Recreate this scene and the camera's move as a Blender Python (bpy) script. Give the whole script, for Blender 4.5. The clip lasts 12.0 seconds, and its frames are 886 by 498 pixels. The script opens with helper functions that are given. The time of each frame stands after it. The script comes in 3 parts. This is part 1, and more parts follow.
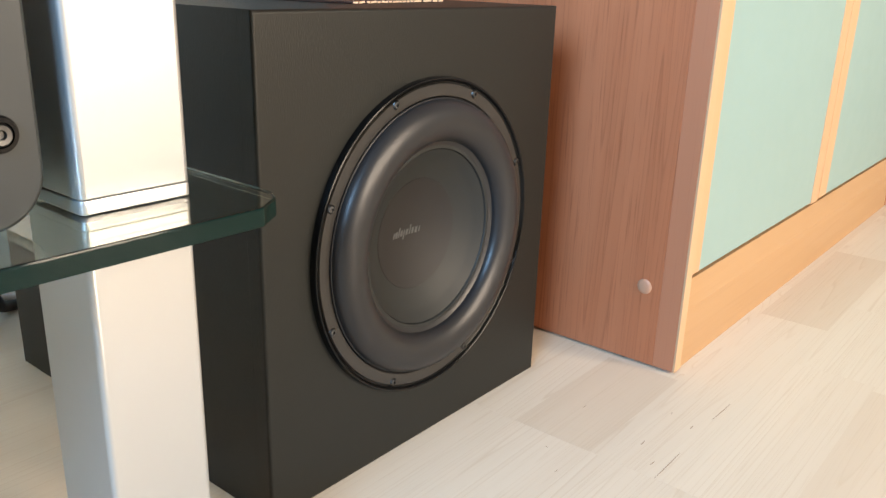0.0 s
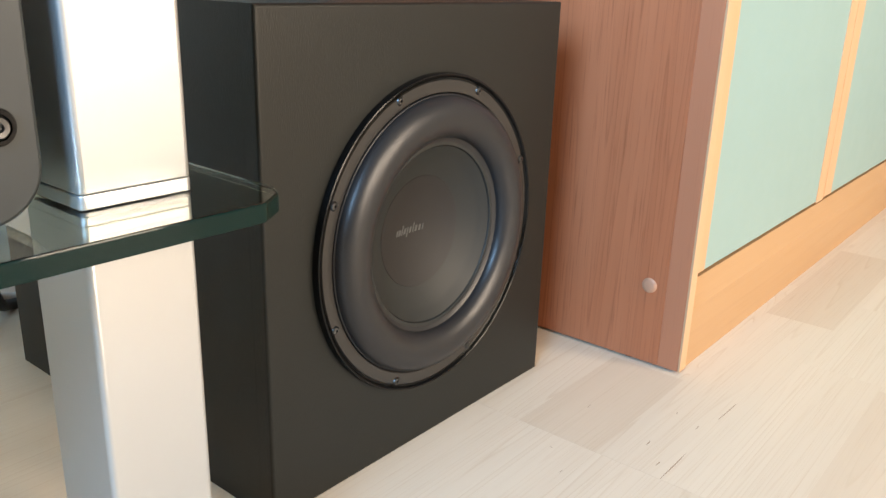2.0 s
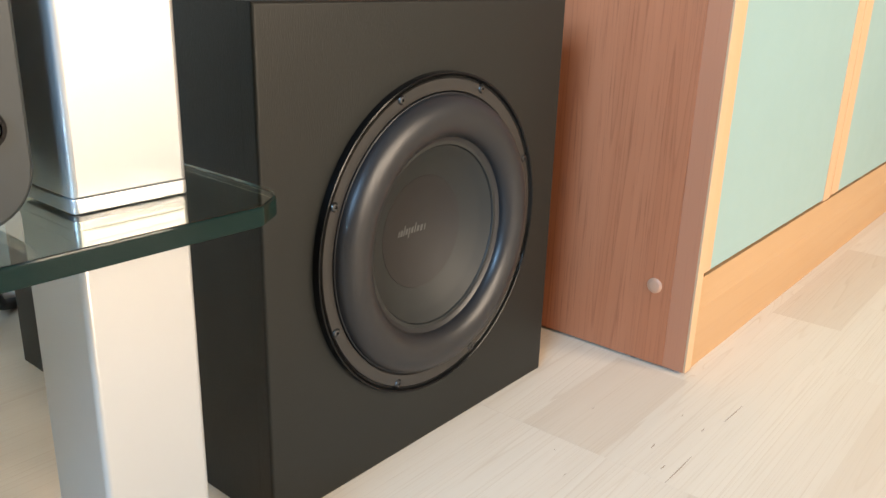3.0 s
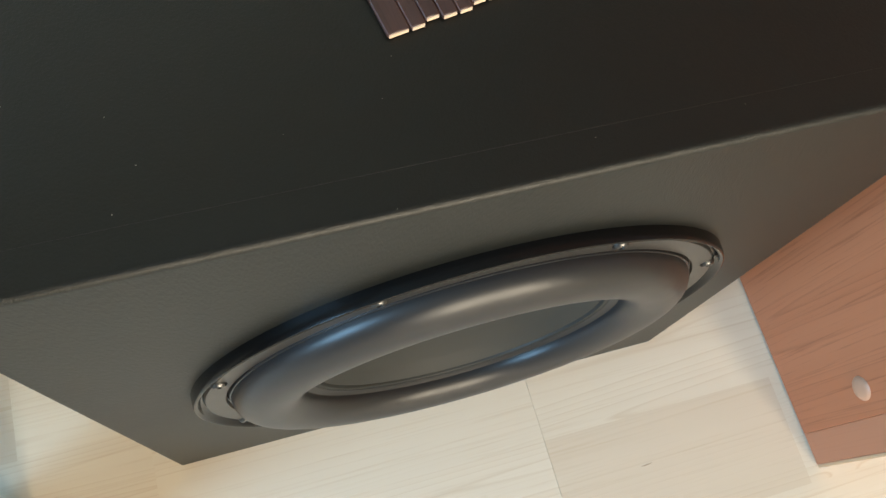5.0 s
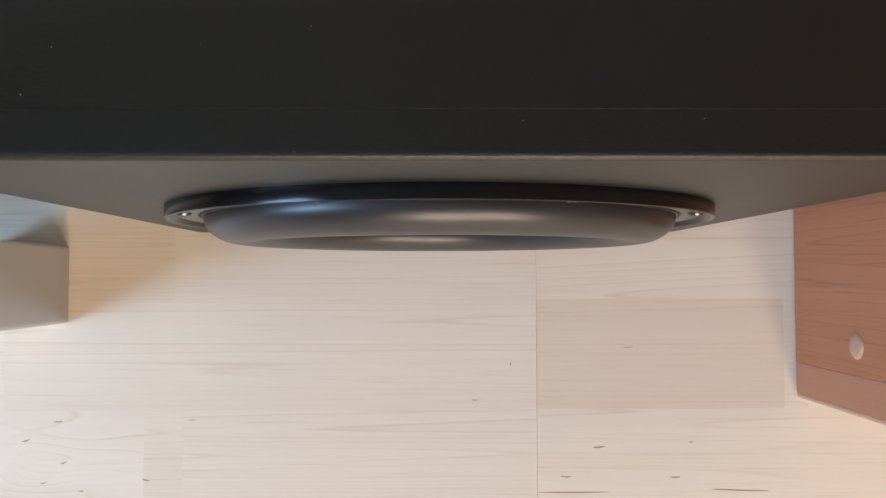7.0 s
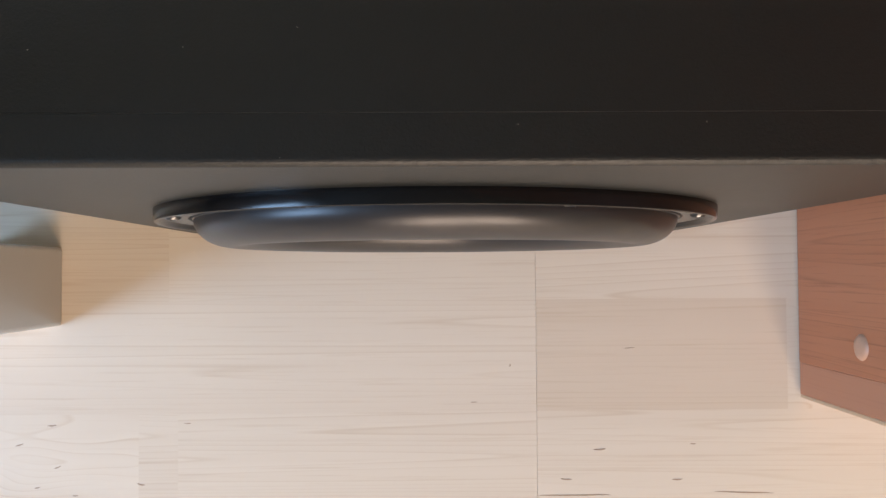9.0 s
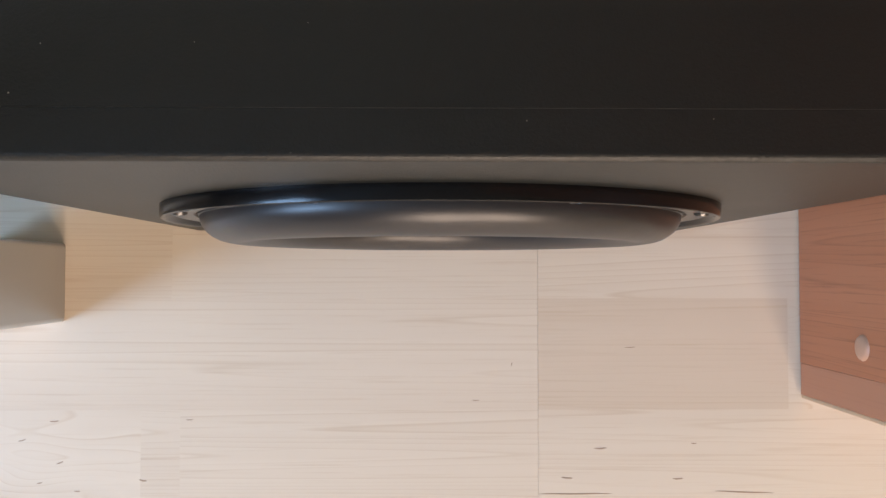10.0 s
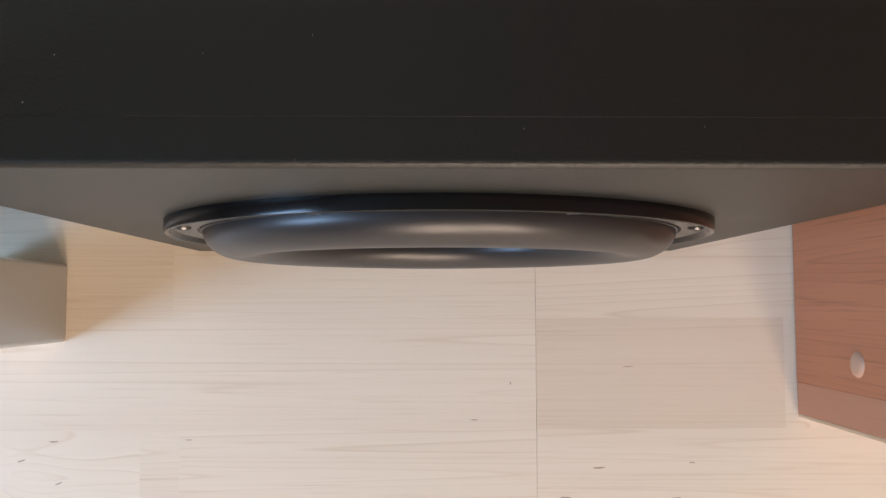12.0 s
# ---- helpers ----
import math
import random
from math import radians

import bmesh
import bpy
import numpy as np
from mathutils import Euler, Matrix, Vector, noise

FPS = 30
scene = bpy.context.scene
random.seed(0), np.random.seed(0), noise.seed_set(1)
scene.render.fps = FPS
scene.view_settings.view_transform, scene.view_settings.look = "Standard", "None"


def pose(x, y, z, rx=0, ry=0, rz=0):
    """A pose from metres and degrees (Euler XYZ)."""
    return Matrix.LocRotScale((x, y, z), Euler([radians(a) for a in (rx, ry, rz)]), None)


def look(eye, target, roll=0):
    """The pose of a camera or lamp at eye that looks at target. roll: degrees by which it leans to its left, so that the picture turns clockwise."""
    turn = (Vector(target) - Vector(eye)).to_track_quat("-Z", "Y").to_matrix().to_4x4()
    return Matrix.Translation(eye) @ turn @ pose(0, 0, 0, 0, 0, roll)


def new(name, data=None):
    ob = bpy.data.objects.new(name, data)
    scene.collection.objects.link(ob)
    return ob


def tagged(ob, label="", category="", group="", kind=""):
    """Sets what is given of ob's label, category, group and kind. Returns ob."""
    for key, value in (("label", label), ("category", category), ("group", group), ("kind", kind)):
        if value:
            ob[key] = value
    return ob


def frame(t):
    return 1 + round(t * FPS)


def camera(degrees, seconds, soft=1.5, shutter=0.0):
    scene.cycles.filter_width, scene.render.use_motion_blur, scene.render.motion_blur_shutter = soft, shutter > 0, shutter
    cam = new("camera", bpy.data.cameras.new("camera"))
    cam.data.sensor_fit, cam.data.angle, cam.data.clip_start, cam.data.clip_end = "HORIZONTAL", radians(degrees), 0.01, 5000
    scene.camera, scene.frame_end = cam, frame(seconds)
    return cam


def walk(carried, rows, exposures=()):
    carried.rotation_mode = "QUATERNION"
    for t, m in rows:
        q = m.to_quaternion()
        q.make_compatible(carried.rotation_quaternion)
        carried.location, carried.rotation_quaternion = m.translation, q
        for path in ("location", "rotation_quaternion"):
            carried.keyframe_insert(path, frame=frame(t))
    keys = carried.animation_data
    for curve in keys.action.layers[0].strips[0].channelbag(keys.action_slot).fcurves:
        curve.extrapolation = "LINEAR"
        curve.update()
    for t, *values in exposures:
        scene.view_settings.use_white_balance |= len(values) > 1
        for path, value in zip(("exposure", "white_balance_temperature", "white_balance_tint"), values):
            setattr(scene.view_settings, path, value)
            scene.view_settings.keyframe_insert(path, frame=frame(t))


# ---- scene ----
cam = camera(57.0, 12.0)
PATH = [
    (0, (-0.383, -0.494, 0.464), (1.092, 0.699, -0.169), 1.8),
    (0.5, (-0.381, -0.492, 0.464), (1.092, 0.702, -0.172), 1.8),
    (1, (-0.38, -0.49, 0.462), (1.095, 0.702, -0.173), 1.8),
    (1.5, (-0.379, -0.488, 0.46), (1.096, 0.704, -0.173), 1.8),
    (2, (-0.379, -0.488, 0.459), (1.094, 0.708, -0.173), 1.8),
    (2.5, (-0.378, -0.488, 0.46), (1.094, 0.709, -0.173), 1.9),
    (2.7, (-0.378, -0.488, 0.459), (1.095, 0.708, -0.172), 1.8),
    (4.3, (-0.115, -0.325, 0.664), (0.844, 0.836, -0.653), 7.0),
    (4.5, (-0.04, -0.277, 0.745), (0.717, 0.744, -0.8), 9.8),
    (4.6, (0.004, -0.239, 0.763), (0.668, 0.702, -0.872), 11.3),
    (4.8, (0.075, -0.151, 0.732), (0.581, 0.621, -1.042), 14.4),
    (5, (0.115, -0.098, 0.691), (0.495, 0.514, -1.174), 17.1),
    (5.2, (0.144, -0.069, 0.679), (0.416, 0.4, -1.246), 19.4),
    (5.5, (0.182, -0.053, 0.677), (0.321, 0.236, -1.297), 20.1),
    (6, (0.193, -0.06, 0.707), (0.251, 0.074, -1.288), 22.8),
    (6.5, (0.21, -0.045, 0.712), (0.239, 0.038, -1.286), 19.4),
    (7, (0.201, -0.039, 0.708), (0.231, 0.03, -1.29), 23.4),
    (9, (0.204, -0.034, 0.698), (0.231, 0.022, -1.301), 25.4),
    (9.5, (0.201, -0.036, 0.699), (0.232, 0.022, -1.3), 27.9),
    (10, (0.201, -0.036, 0.7), (0.23, 0.022, -1.299), 26.6),
    (10.5, (0.204, -0.037, 0.702), (0.233, 0.02, -1.297), 26.5),
    (11, (0.205, -0.043, 0.706), (0.235, 0.014, -1.293), 26.9),
    (11.5, (0.204, -0.046, 0.716), (0.241, 0.034, -1.282), 24.6),
    (12, (0.2, -0.045, 0.707), (0.235, 0.087, -1.289), 14.8),
]
# the camera's own exposure and white balance drift as its view changes
TONE = [(0, 0.14, 7200, 15), (2.7, 0.14, 7200, 15), (4.3, 0.04, 8050, 11), (4.7, 0.04, 7800, 9), (5.2, 0.20, 6850, 7), (5.7, 0.08, 6750, 11), (6.5, -0.10, 7050, 21), (9.0, -0.15, 7450, 24), (12.0, -0.15, 7450, 24)]
walk(cam, [(t, look(eye, target, roll)) for t, eye, target, roll in PATH], TONE)

# ---------------------------------------------------------------- light
world = bpy.data.worlds.new("world")
scene.world = world
world.use_nodes = True
wn = world.node_tree
sky = wn.nodes.new("ShaderNodeTexSky")
sky.sky_type, sky.sun_disc = "NISHITA", False
sky.sun_elevation, sky.sun_rotation = radians(38), radians(150)
wn.nodes["Background"].inputs["Strength"].default_value = 0.1
wn.links.new(sky.outputs["Color"], wn.nodes["Background"].inputs["Color"])


def window_lamp(name, place, aim, wide, high, watts, colour):
    """Daylight that a window's opening lets in."""
    lamp = bpy.data.lights.new(name, "AREA")
    lamp.shape, lamp.size, lamp.size_y = "RECTANGLE", wide, high
    lamp.energy, lamp.color = watts, colour
    ob = new(name, lamp)
    ob.matrix_world = look(place, aim)
    return ob


for lamp_x in (0.20, 1.30):
    window_lamp("daylight_south", (lamp_x, -2.93, 1.25), (lamp_x, 0, 1.25), 0.62, 1.5, 76, (1.0, 0.88, 0.72))
window_lamp("daylight_west", (-1.93, -0.75, 1.45), (0, -0.75, 1.45), 0.9, 1.0, 116, (0.29, 0.60, 1.0))

# ---------------------------------------------------------------- materials


class Mat:
    """A node material with short ways to chain nodes."""

    def __init__(self, name, rough=0.5, metal=0.0, colour=(0.5, 0.5, 0.5), specular=0.5):
        self.m = bpy.data.materials.new(name)
        self.m.use_nodes = True
        self.t = self.m.node_tree
        self.b = self.t.nodes["Principled BSDF"]
        self.b.inputs["Base Color"].default_value = (*colour, 1)
        self.b.inputs["Roughness"].default_value = rough
        self.b.inputs["Metallic"].default_value = metal
        self.b.inputs["Specular IOR Level"].default_value = specular

    def n(self, kind, **kw):
        node = self.t.nodes.new(kind)
        for k, v in kw.items():
            if k in node.inputs:
                node.inputs[k].default_value = v
        return node

    def link(self, a, b):
        self.t.links.new(a, b)

    def where(self, scale=(1, 1, 1), world=False, scatter=0.0):
        """Coordinates in metres, stretched, and shifted at random from object to object."""
        src = self.n("ShaderNodeNewGeometry").outputs["Position"] if world else self.n("ShaderNodeTexCoord").outputs["Object"]
        if scatter:
            info = self.n("ShaderNodeObjectInfo")
            mul = self.n("ShaderNodeMath")
            mul.operation = "MULTIPLY"
            mul.inputs[1].default_value = scatter
            self.link(info.outputs["Random"], mul.inputs[0])
            add = self.n("ShaderNodeVectorMath")
            add.operation = "ADD"
            self.link(src, add.inputs[0])
            self.link(mul.outputs[0], add.inputs[1])
            src = add.outputs[0]
        mp = self.n("ShaderNodeMapping")
        mp.inputs["Scale"].default_value = scale
        self.link(src, mp.inputs["Vector"])
        return mp.outputs["Vector"]

    def noise(self, vec, scale, detail=4, rough=0.55, distort=0.0):
        nd = self.n("ShaderNodeTexNoise", Scale=scale, Detail=detail, Roughness=rough, Distortion=distort)
        self.link(vec, nd.inputs["Vector"])
        return nd.outputs["Fac"]

    def ramp(self, fac, stops):
        r = self.n("ShaderNodeValToRGB")
        el = r.color_ramp.elements
        while len(el) < len(stops):
            el.new(0.5)
        for e, (p, c) in zip(el, stops):
            e.position = p
            e.color = (*c, 1) if len(c) == 3 else c
        self.link(fac, r.inputs["Fac"])
        return r.outputs["Color"]

    def mix(self, fac, a, b, mode="MIX"):
        m = self.n("ShaderNodeMix")
        m.data_type, m.blend_type = "RGBA", mode
        for val, sock in ((fac, m.inputs[0]), (a, m.inputs[6]), (b, m.inputs[7])):
            if isinstance(val, (int, float)):
                sock.default_value = val
            elif isinstance(val, tuple):
                sock.default_value = (*val, 1)
            else:
                self.link(val, sock)
        return m.outputs[2]

    def colour(self, sock):
        self.link(sock, self.b.inputs["Base Color"])
        return self

    def bump(self, sock, strength=0.2, dist=0.001):
        bp = self.n("ShaderNodeBump", Strength=strength, Distance=dist)
        self.link(sock, bp.inputs["Height"])
        self.link(bp.outputs["Normal"], self.b.inputs["Normal"])
        return self

    def roughness(self, sock, low, high):
        mr = self.n("ShaderNodeMapRange")
        mr.inputs["To Min"].default_value, mr.inputs["To Max"].default_value = low, high
        self.link(sock, mr.inputs["Value"])
        self.link(mr.outputs["Result"], self.b.inputs["Roughness"])
        return self


def grey(v):
    return (v, v, v)


def wood(name, base, dark, light, along, rough=0.4, stretch=0.06, lines=0.5, pitch=60, scatter=0.0, world=False, pores=0.5, specular=0.4):
    """Wood with long grain along one axis: growth lines, pores and slow drifts of tone."""
    m = Mat(name, rough, specular=specular)
    st = {"x": (stretch, 1, 1), "y": (1, stretch, 1), "z": (1, 1, stretch)}[along]
    st2 = {"x": (0.02, 1, 1), "y": (1, 0.02, 1), "z": (1, 1, 0.02)}[along]
    v, v2 = m.where(st, world, scatter), m.where(st2, world, scatter)
    slow = m.noise(v, 9, 3)
    fine = m.noise(v2, 420, 4, 0.6)
    bend = m.noise(v, pitch * 0.16, 1, 0.4, 0.15)
    ring = m.n("ShaderNodeMath")
    ring.operation = "MULTIPLY"
    m.link(bend, ring.inputs[0])
    ring.inputs[1].default_value = pitch * 0.2
    saw = m.n("ShaderNodeMath")
    saw.operation = "FRACT"
    m.link(ring.outputs[0], saw.inputs[0])
    line = m.ramp(saw.outputs[0], [(0.0, grey(0.0)), (0.82, grey(0.25)), (0.93, grey(1.0)), (1.0, grey(0.0))])
    patch = m.ramp(m.noise(v, 24, 3), [(0.32, grey(0.0)), (0.60, grey(1.0))])
    amount = m.mix(1.0, line, patch, "MULTIPLY")
    col = m.mix(m.ramp(slow, [(0.3, grey(0.0)), (0.7, grey(1.0))]), base, light)
    scaled = m.mix(1.0, amount, grey(lines), "MULTIPLY")
    col = m.mix(scaled, col, dark)
    pore = m.ramp(fine, [(0.55, grey(0.0)), (0.75, grey(pores))])
    col = m.mix(pore, col, dark)
    m.colour(col)
    m.bump(fine, 0.08, 0.0004)
    m.roughness(m.noise(v, 40, 3), rough - 0.06, rough + 0.08)
    return m.m


def floor_wood(name, base, dark, light):
    return wood(name, base, dark, light, "x", 0.42, 0.016, lines=0.34, pitch=130, scatter=37.0, world=True, pores=0.30, specular=0.35)


maple_pale = floor_wood("maple_pale", (0.62, 0.52, 0.410), (0.46, 0.31, 0.19), (0.68, 0.585, 0.470))
maple_pink = floor_wood("maple_pink", (0.580, 0.470, 0.360), (0.44, 0.30, 0.18), (0.620, 0.505, 0.390))
maple_warm = floor_wood("maple_warm", (0.615, 0.51, 0.400), (0.46, 0.31, 0.19), (0.665, 0.565, 0.450))
maple_curly = wood("maple_curly", (0.62, 0.52, 0.410), (0.50, 0.35, 0.22), (0.68, 0.585, 0.470), "x", 0.42, 0.24, lines=0.50, pitch=125, scatter=37.0, world=True, pores=0.15, specular=0.35)
fleck_wood = Mat("fleck_wood", 0.5, colour=(0.34, 0.23, 0.155)).m
cherry = wood("cherry", (0.42, 0.127, 0.053), (0.19, 0.046, 0.018), (0.51, 0.176, 0.083), "z", 0.42, 0.03, lines=0.46, pitch=105, pores=0.7)
cherry_edge = wood("cherry_edge", (0.44, 0.160, 0.080), (0.30, 0.095, 0.05), (0.49, 0.190, 0.100), "z", 0.42, lines=0.2, pitch=40, pores=0.25)
beech = wood("beech", (0.40, 0.235, 0.115), (0.32, 0.17, 0.075), (0.44, 0.265, 0.135), "x", 0.4, lines=0.25, pitch=50, pores=0.25)
beech_upright = wood("beech_upright", (0.52, 0.315, 0.180), (0.41, 0.225, 0.12), (0.56, 0.350, 0.205), "z", 0.4, lines=0.2, pitch=50, pores=0.2)


def vinyl():
    m = Mat("black_vinyl", 0.46, colour=(0.010, 0.010, 0.008), specular=0.36)
    v = m.where((1, 1, 1))
    v2 = m.where((1, 1, 0.25))
    grain = m.noise(v2, 900, 3, 0.6)
    cloud = m.noise(v, 6, 4)
    m.colour(m.mix(cloud, (0.0040, 0.0050, 0.0039), (0.0064, 0.0072, 0.0057)))
    m.bump(grain, 0.42, 0.0006)
    m.roughness(cloud, 0.38, 0.48)
    return m.m


def plain(name, base, rough, metal=0.0, specular=0.5, spread=0.08, grain=200, bump=0.06):
    m = Mat(name, rough, metal, base, specular)
    v = m.where()
    big = m.noise(v, 7, 4)
    lo = tuple(c * (1 - spread) for c in base)
    hi = tuple(min(1, c * (1 + spread)) for c in base)
    m.colour(m.mix(big, lo, hi))
    if bump:
        m.bump(m.noise(v, grain, 3), bump, 0.0004)
    m.roughness(m.noise(v, 30, 4), max(0.02, rough - 0.05), rough + 0.05)
    return m.m


black_vinyl = vinyl()
rubber = plain("rubber", (0.016, 0.016, 0.017), 0.36, specular=0.38, spread=0.12, bump=0.0)
gloss_black = plain("gloss_black", (0.004, 0.004, 0.004), 0.20, specular=0.20, spread=0.1, bump=0.02)
flange_black = plain("flange_black", (0.022, 0.020, 0.018), 0.34, spread=0.15, grain=700, bump=0.1)
cone_black = plain("cone_black", (0.0152, 0.0170, 0.0163), 0.56, specular=0.36, spread=0.12, bump=0.0)
cap_black = plain("cap_black", (0.017, 0.0155, 0.015), 0.60, specular=0.34, spread=0.1, grain=500, bump=0.06)
logo_grey = plain("logo_grey", (0.075, 0.076, 0.075), 0.5)
steel = plain("steel", (0.095, 0.095, 0.095), 0.32, metal=1.0, spread=0.1)
dark_recess = plain("dark_recess", (0.006, 0.006, 0.006), 0.7)
silver = plain("silver", (0.485, 0.49, 0.485), 0.36, metal=0.75, specular=0.5, spread=0.02, grain=900, bump=0.02)
green_panel = plain("green_panel", (0.235, 0.355, 0.350), 0.38, spread=0.03, grain=350, bump=0.05)
# unseen walls: darker than the north wall's paint to lower the ambient light
wall_low_bounce = plain("wall_low_bounce", (0.30, 0.29, 0.255), 0.85, spread=0.03, grain=160, bump=0.25)
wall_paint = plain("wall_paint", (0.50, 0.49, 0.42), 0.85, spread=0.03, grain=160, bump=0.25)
# ceiling out of view, greyed so less light reaches the box lid
ceiling_low_bounce = plain("ceiling_low_bounce", (0.17, 0.175, 0.16), 0.9, spread=0.03)
white_paint = plain("white_paint", (0.78, 0.77, 0.74), 0.4, spread=0.02)
speaker_grey = plain("speaker_grey", (0.017, 0.021, 0.021), 0.5, spread=0.08, grain=900, bump=0.12)
cable_black = plain("cable_black", (0.012, 0.012, 0.012), 0.5)
cable_white = plain("cable_white", (0.72, 0.71, 0.66), 0.45)
screed = plain("screed", (0.20, 0.15, 0.10), 0.9)
plug_beech = plain("plug_beech", (0.50, 0.25, 0.15), 0.45, spread=0.1)
thread_grey = plain("thread_grey", (0.15, 0.14, 0.125), 0.8)
dust_pale = plain("dust_pale", (0.28, 0.27, 0.24), 0.9)
stick_dark = wood("stick_dark", (0.045, 0.022, 0.020), (0.015, 0.008, 0.007), (0.075, 0.040, 0.036), "y", 0.42, lines=0.5, pitch=300, scatter=11.0, pores=0.6)
stick_end = plain("stick_end", (0.72, 0.55, 0.42), 0.7, spread=0.15, grain=1500)


def glass_material(name, tint, rough=0.02, clear=1.0, bend=1.47):
    m = Mat(name, rough, colour=tint)
    m.b.inputs["Transmission Weight"].default_value = clear
    m.b.inputs["IOR"].default_value = bend
    return m.m


shelf_glass = glass_material("shelf_glass", (0.80, 0.86, 0.77))
shelf_glass_edge = glass_material("shelf_glass_edge", (0.004, 0.022, 0.018), 0.05, 0.4, 1.25)
window_glass = glass_material("window_glass", (0.97, 0.98, 0.98))

# ---------------------------------------------------------------- building helpers


def mesh_of(name, bm, material, smooth=True):
    me = bpy.data.meshes.new(name)
    bmesh.ops.recalc_face_normals(bm, faces=bm.faces)
    bm.to_mesh(me)
    bm.free()
    for mat in material if isinstance(material, (list, tuple)) else (material,):
        me.materials.append(mat)
    if smooth:
        me.shade_smooth()
        me.set_sharp_from_angle(angle=radians(38))
        for p in me.polygons:
            if p.area > 1e-4 and max(abs(c) for c in p.normal) > 0.9999:
                p.use_smooth = False
    return me


def part(name, bm, material, parent, label="", smooth=True):
    """One mesh object under a thing or a part."""
    ob = new(name, mesh_of(name, bm, material, smooth))
    ob.parent = parent
    if label:
        ob["label"] = label
    return ob


def thing(name, label, category, group="", kind="", at=(0, 0, 0), turn=0.0):
    ob = new(name)
    ob.empty_display_size = 0.05
    ob.matrix_basis = pose(*at, 0, 0, turn)
    return tagged(ob, label, category, group, kind)


def single(name, bm, material, label, category, kind="", group="", smooth=True):
    """A thing that is one mesh."""
    return tagged(new(name, mesh_of(name, bm, material, smooth)), label, category, group, kind)


def box(x0, x1, y0, y1, z0, z1, bevel=0.0, segments=2, bm=None):
    made = bmesh.new()
    bmesh.ops.create_cube(made, size=1.0)
    bmesh.ops.scale(made, vec=(x1 - x0, y1 - y0, z1 - z0), verts=made.verts)
    bmesh.ops.translate(made, vec=((x0 + x1) / 2, (y0 + y1) / 2, (z0 + z1) / 2), verts=made.verts)
    if bevel:
        bmesh.ops.bevel(made, geom=list(made.edges), offset=bevel, segments=segments, profile=0.5, affect="EDGES")
    if bm is None:
        return made
    tmp = bpy.data.meshes.new("tmp")
    made.to_mesh(tmp)
    made.free()
    bm.from_mesh(tmp)
    bpy.data.meshes.remove(tmp)
    return bm


def lathe(profile, steps=128, closed=False, centre=(0, 0, 0)):
    """Turn (radius, y) pairs round the y axis."""
    bm = bmesh.new()
    rings = []
    for r, y in profile:
        if r < 1e-6:
            rings.append([bm.verts.new((centre[0], centre[1] + y, centre[2]))])
        else:
            rings.append([bm.verts.new((centre[0] + r * math.cos(a), centre[1] + y, centre[2] + r * math.sin(a)))
                          for a in (2 * math.pi * i / steps for i in range(steps))])
    pairs = list(zip(rings, rings[1:])) + ([(rings[-1], rings[0])] if closed else [])
    for a, b in pairs:
        for i in range(steps):
            j = (i + 1) % steps
            if len(a) == 1 and len(b) == 1:
                continue
            if len(a) == 1:
                bm.faces.new((a[0], b[i], b[j]))
            elif len(b) == 1:
                bm.faces.new((a[i], a[j], b[0]))
            else:
                bm.faces.new((a[i], a[j], b[j], b[i]))
    return bm


def slab(outline, z0, z1, bevel=0.0):
    """A flat plate from its outline, seen from above."""
    bm = bmesh.new()
    low = [bm.verts.new((x, y, z0)) for x, y in outline]
    high = [bm.verts.new((x, y, z1)) for x, y in outline]
    bm.faces.new(low)
    bm.faces.new(high)
    n = len(outline)
    for i in range(n):
        bm.faces.new((low[i], low[(i + 1) % n], high[(i + 1) % n], high[i]))
    if bevel:
        bmesh.ops.recalc_face_normals(bm, faces=bm.faces)
        bmesh.ops.bevel(bm, geom=list(bm.edges), offset=bevel, segments=2, profile=0.5, affect="EDGES")
    return bm


def rounded_box(x0, x1, y0, y1, z0, z1, radius, axis="z", segments=6, soft=0.0008):
    """A box with its four edges along one axis rounded, the rest slightly softened."""
    bm = box(x0, x1, y0, y1, z0, z1)
    k = "xyz".index(axis)
    long = [e for e in bm.edges if abs((e.verts[0].co - e.verts[1].co)[k]) > 1e-5]
    bmesh.ops.bevel(bm, geom=long, offset=radius, segments=segments, profile=0.5, affect="EDGES")
    if soft:
        rim = [e for e in bm.edges if len(e.link_faces) == 2 and e.calc_face_angle(0) > 1.2]
        bmesh.ops.bevel(bm, geom=rim, offset=soft, segments=2, profile=0.5, affect="EDGES")
    return bm


def tube(points, radius, name, material, parent=None, label="", category=""):
    """A cable along a smooth line of a few places."""
    cu = bpy.data.curves.new(name, "CURVE")
    cu.dimensions, cu.bevel_depth, cu.bevel_resolution, cu.resolution_u = "3D", radius, 4, 10
    sp = cu.splines.new("BEZIER")
    sp.bezier_points.add(len(points) - 1)
    for b, p in zip(sp.bezier_points, points):
        b.co = p
        b.handle_left_type = b.handle_right_type = "AUTO"
    cu.materials.append(material)
    cu.use_fill_caps = True
    ob = new(name, cu)
    if parent:
        ob.parent = parent
    if label:
        tagged(ob, label, category)
    return ob


# ---------------------------------------------------------------- room
X0, X1, Y0, Y1, ZC = -2.0, 2.7, -3.0, 0.76, 2.5
WALL = 0.12
SOUTH = (-0.4, 1.9, 0.38, 2.12)   # opening in the south wall: x, x, z, z
WEST = (-1.27, -0.23, 0.88, 2.02)  # opening in the west wall: y, y, z, z


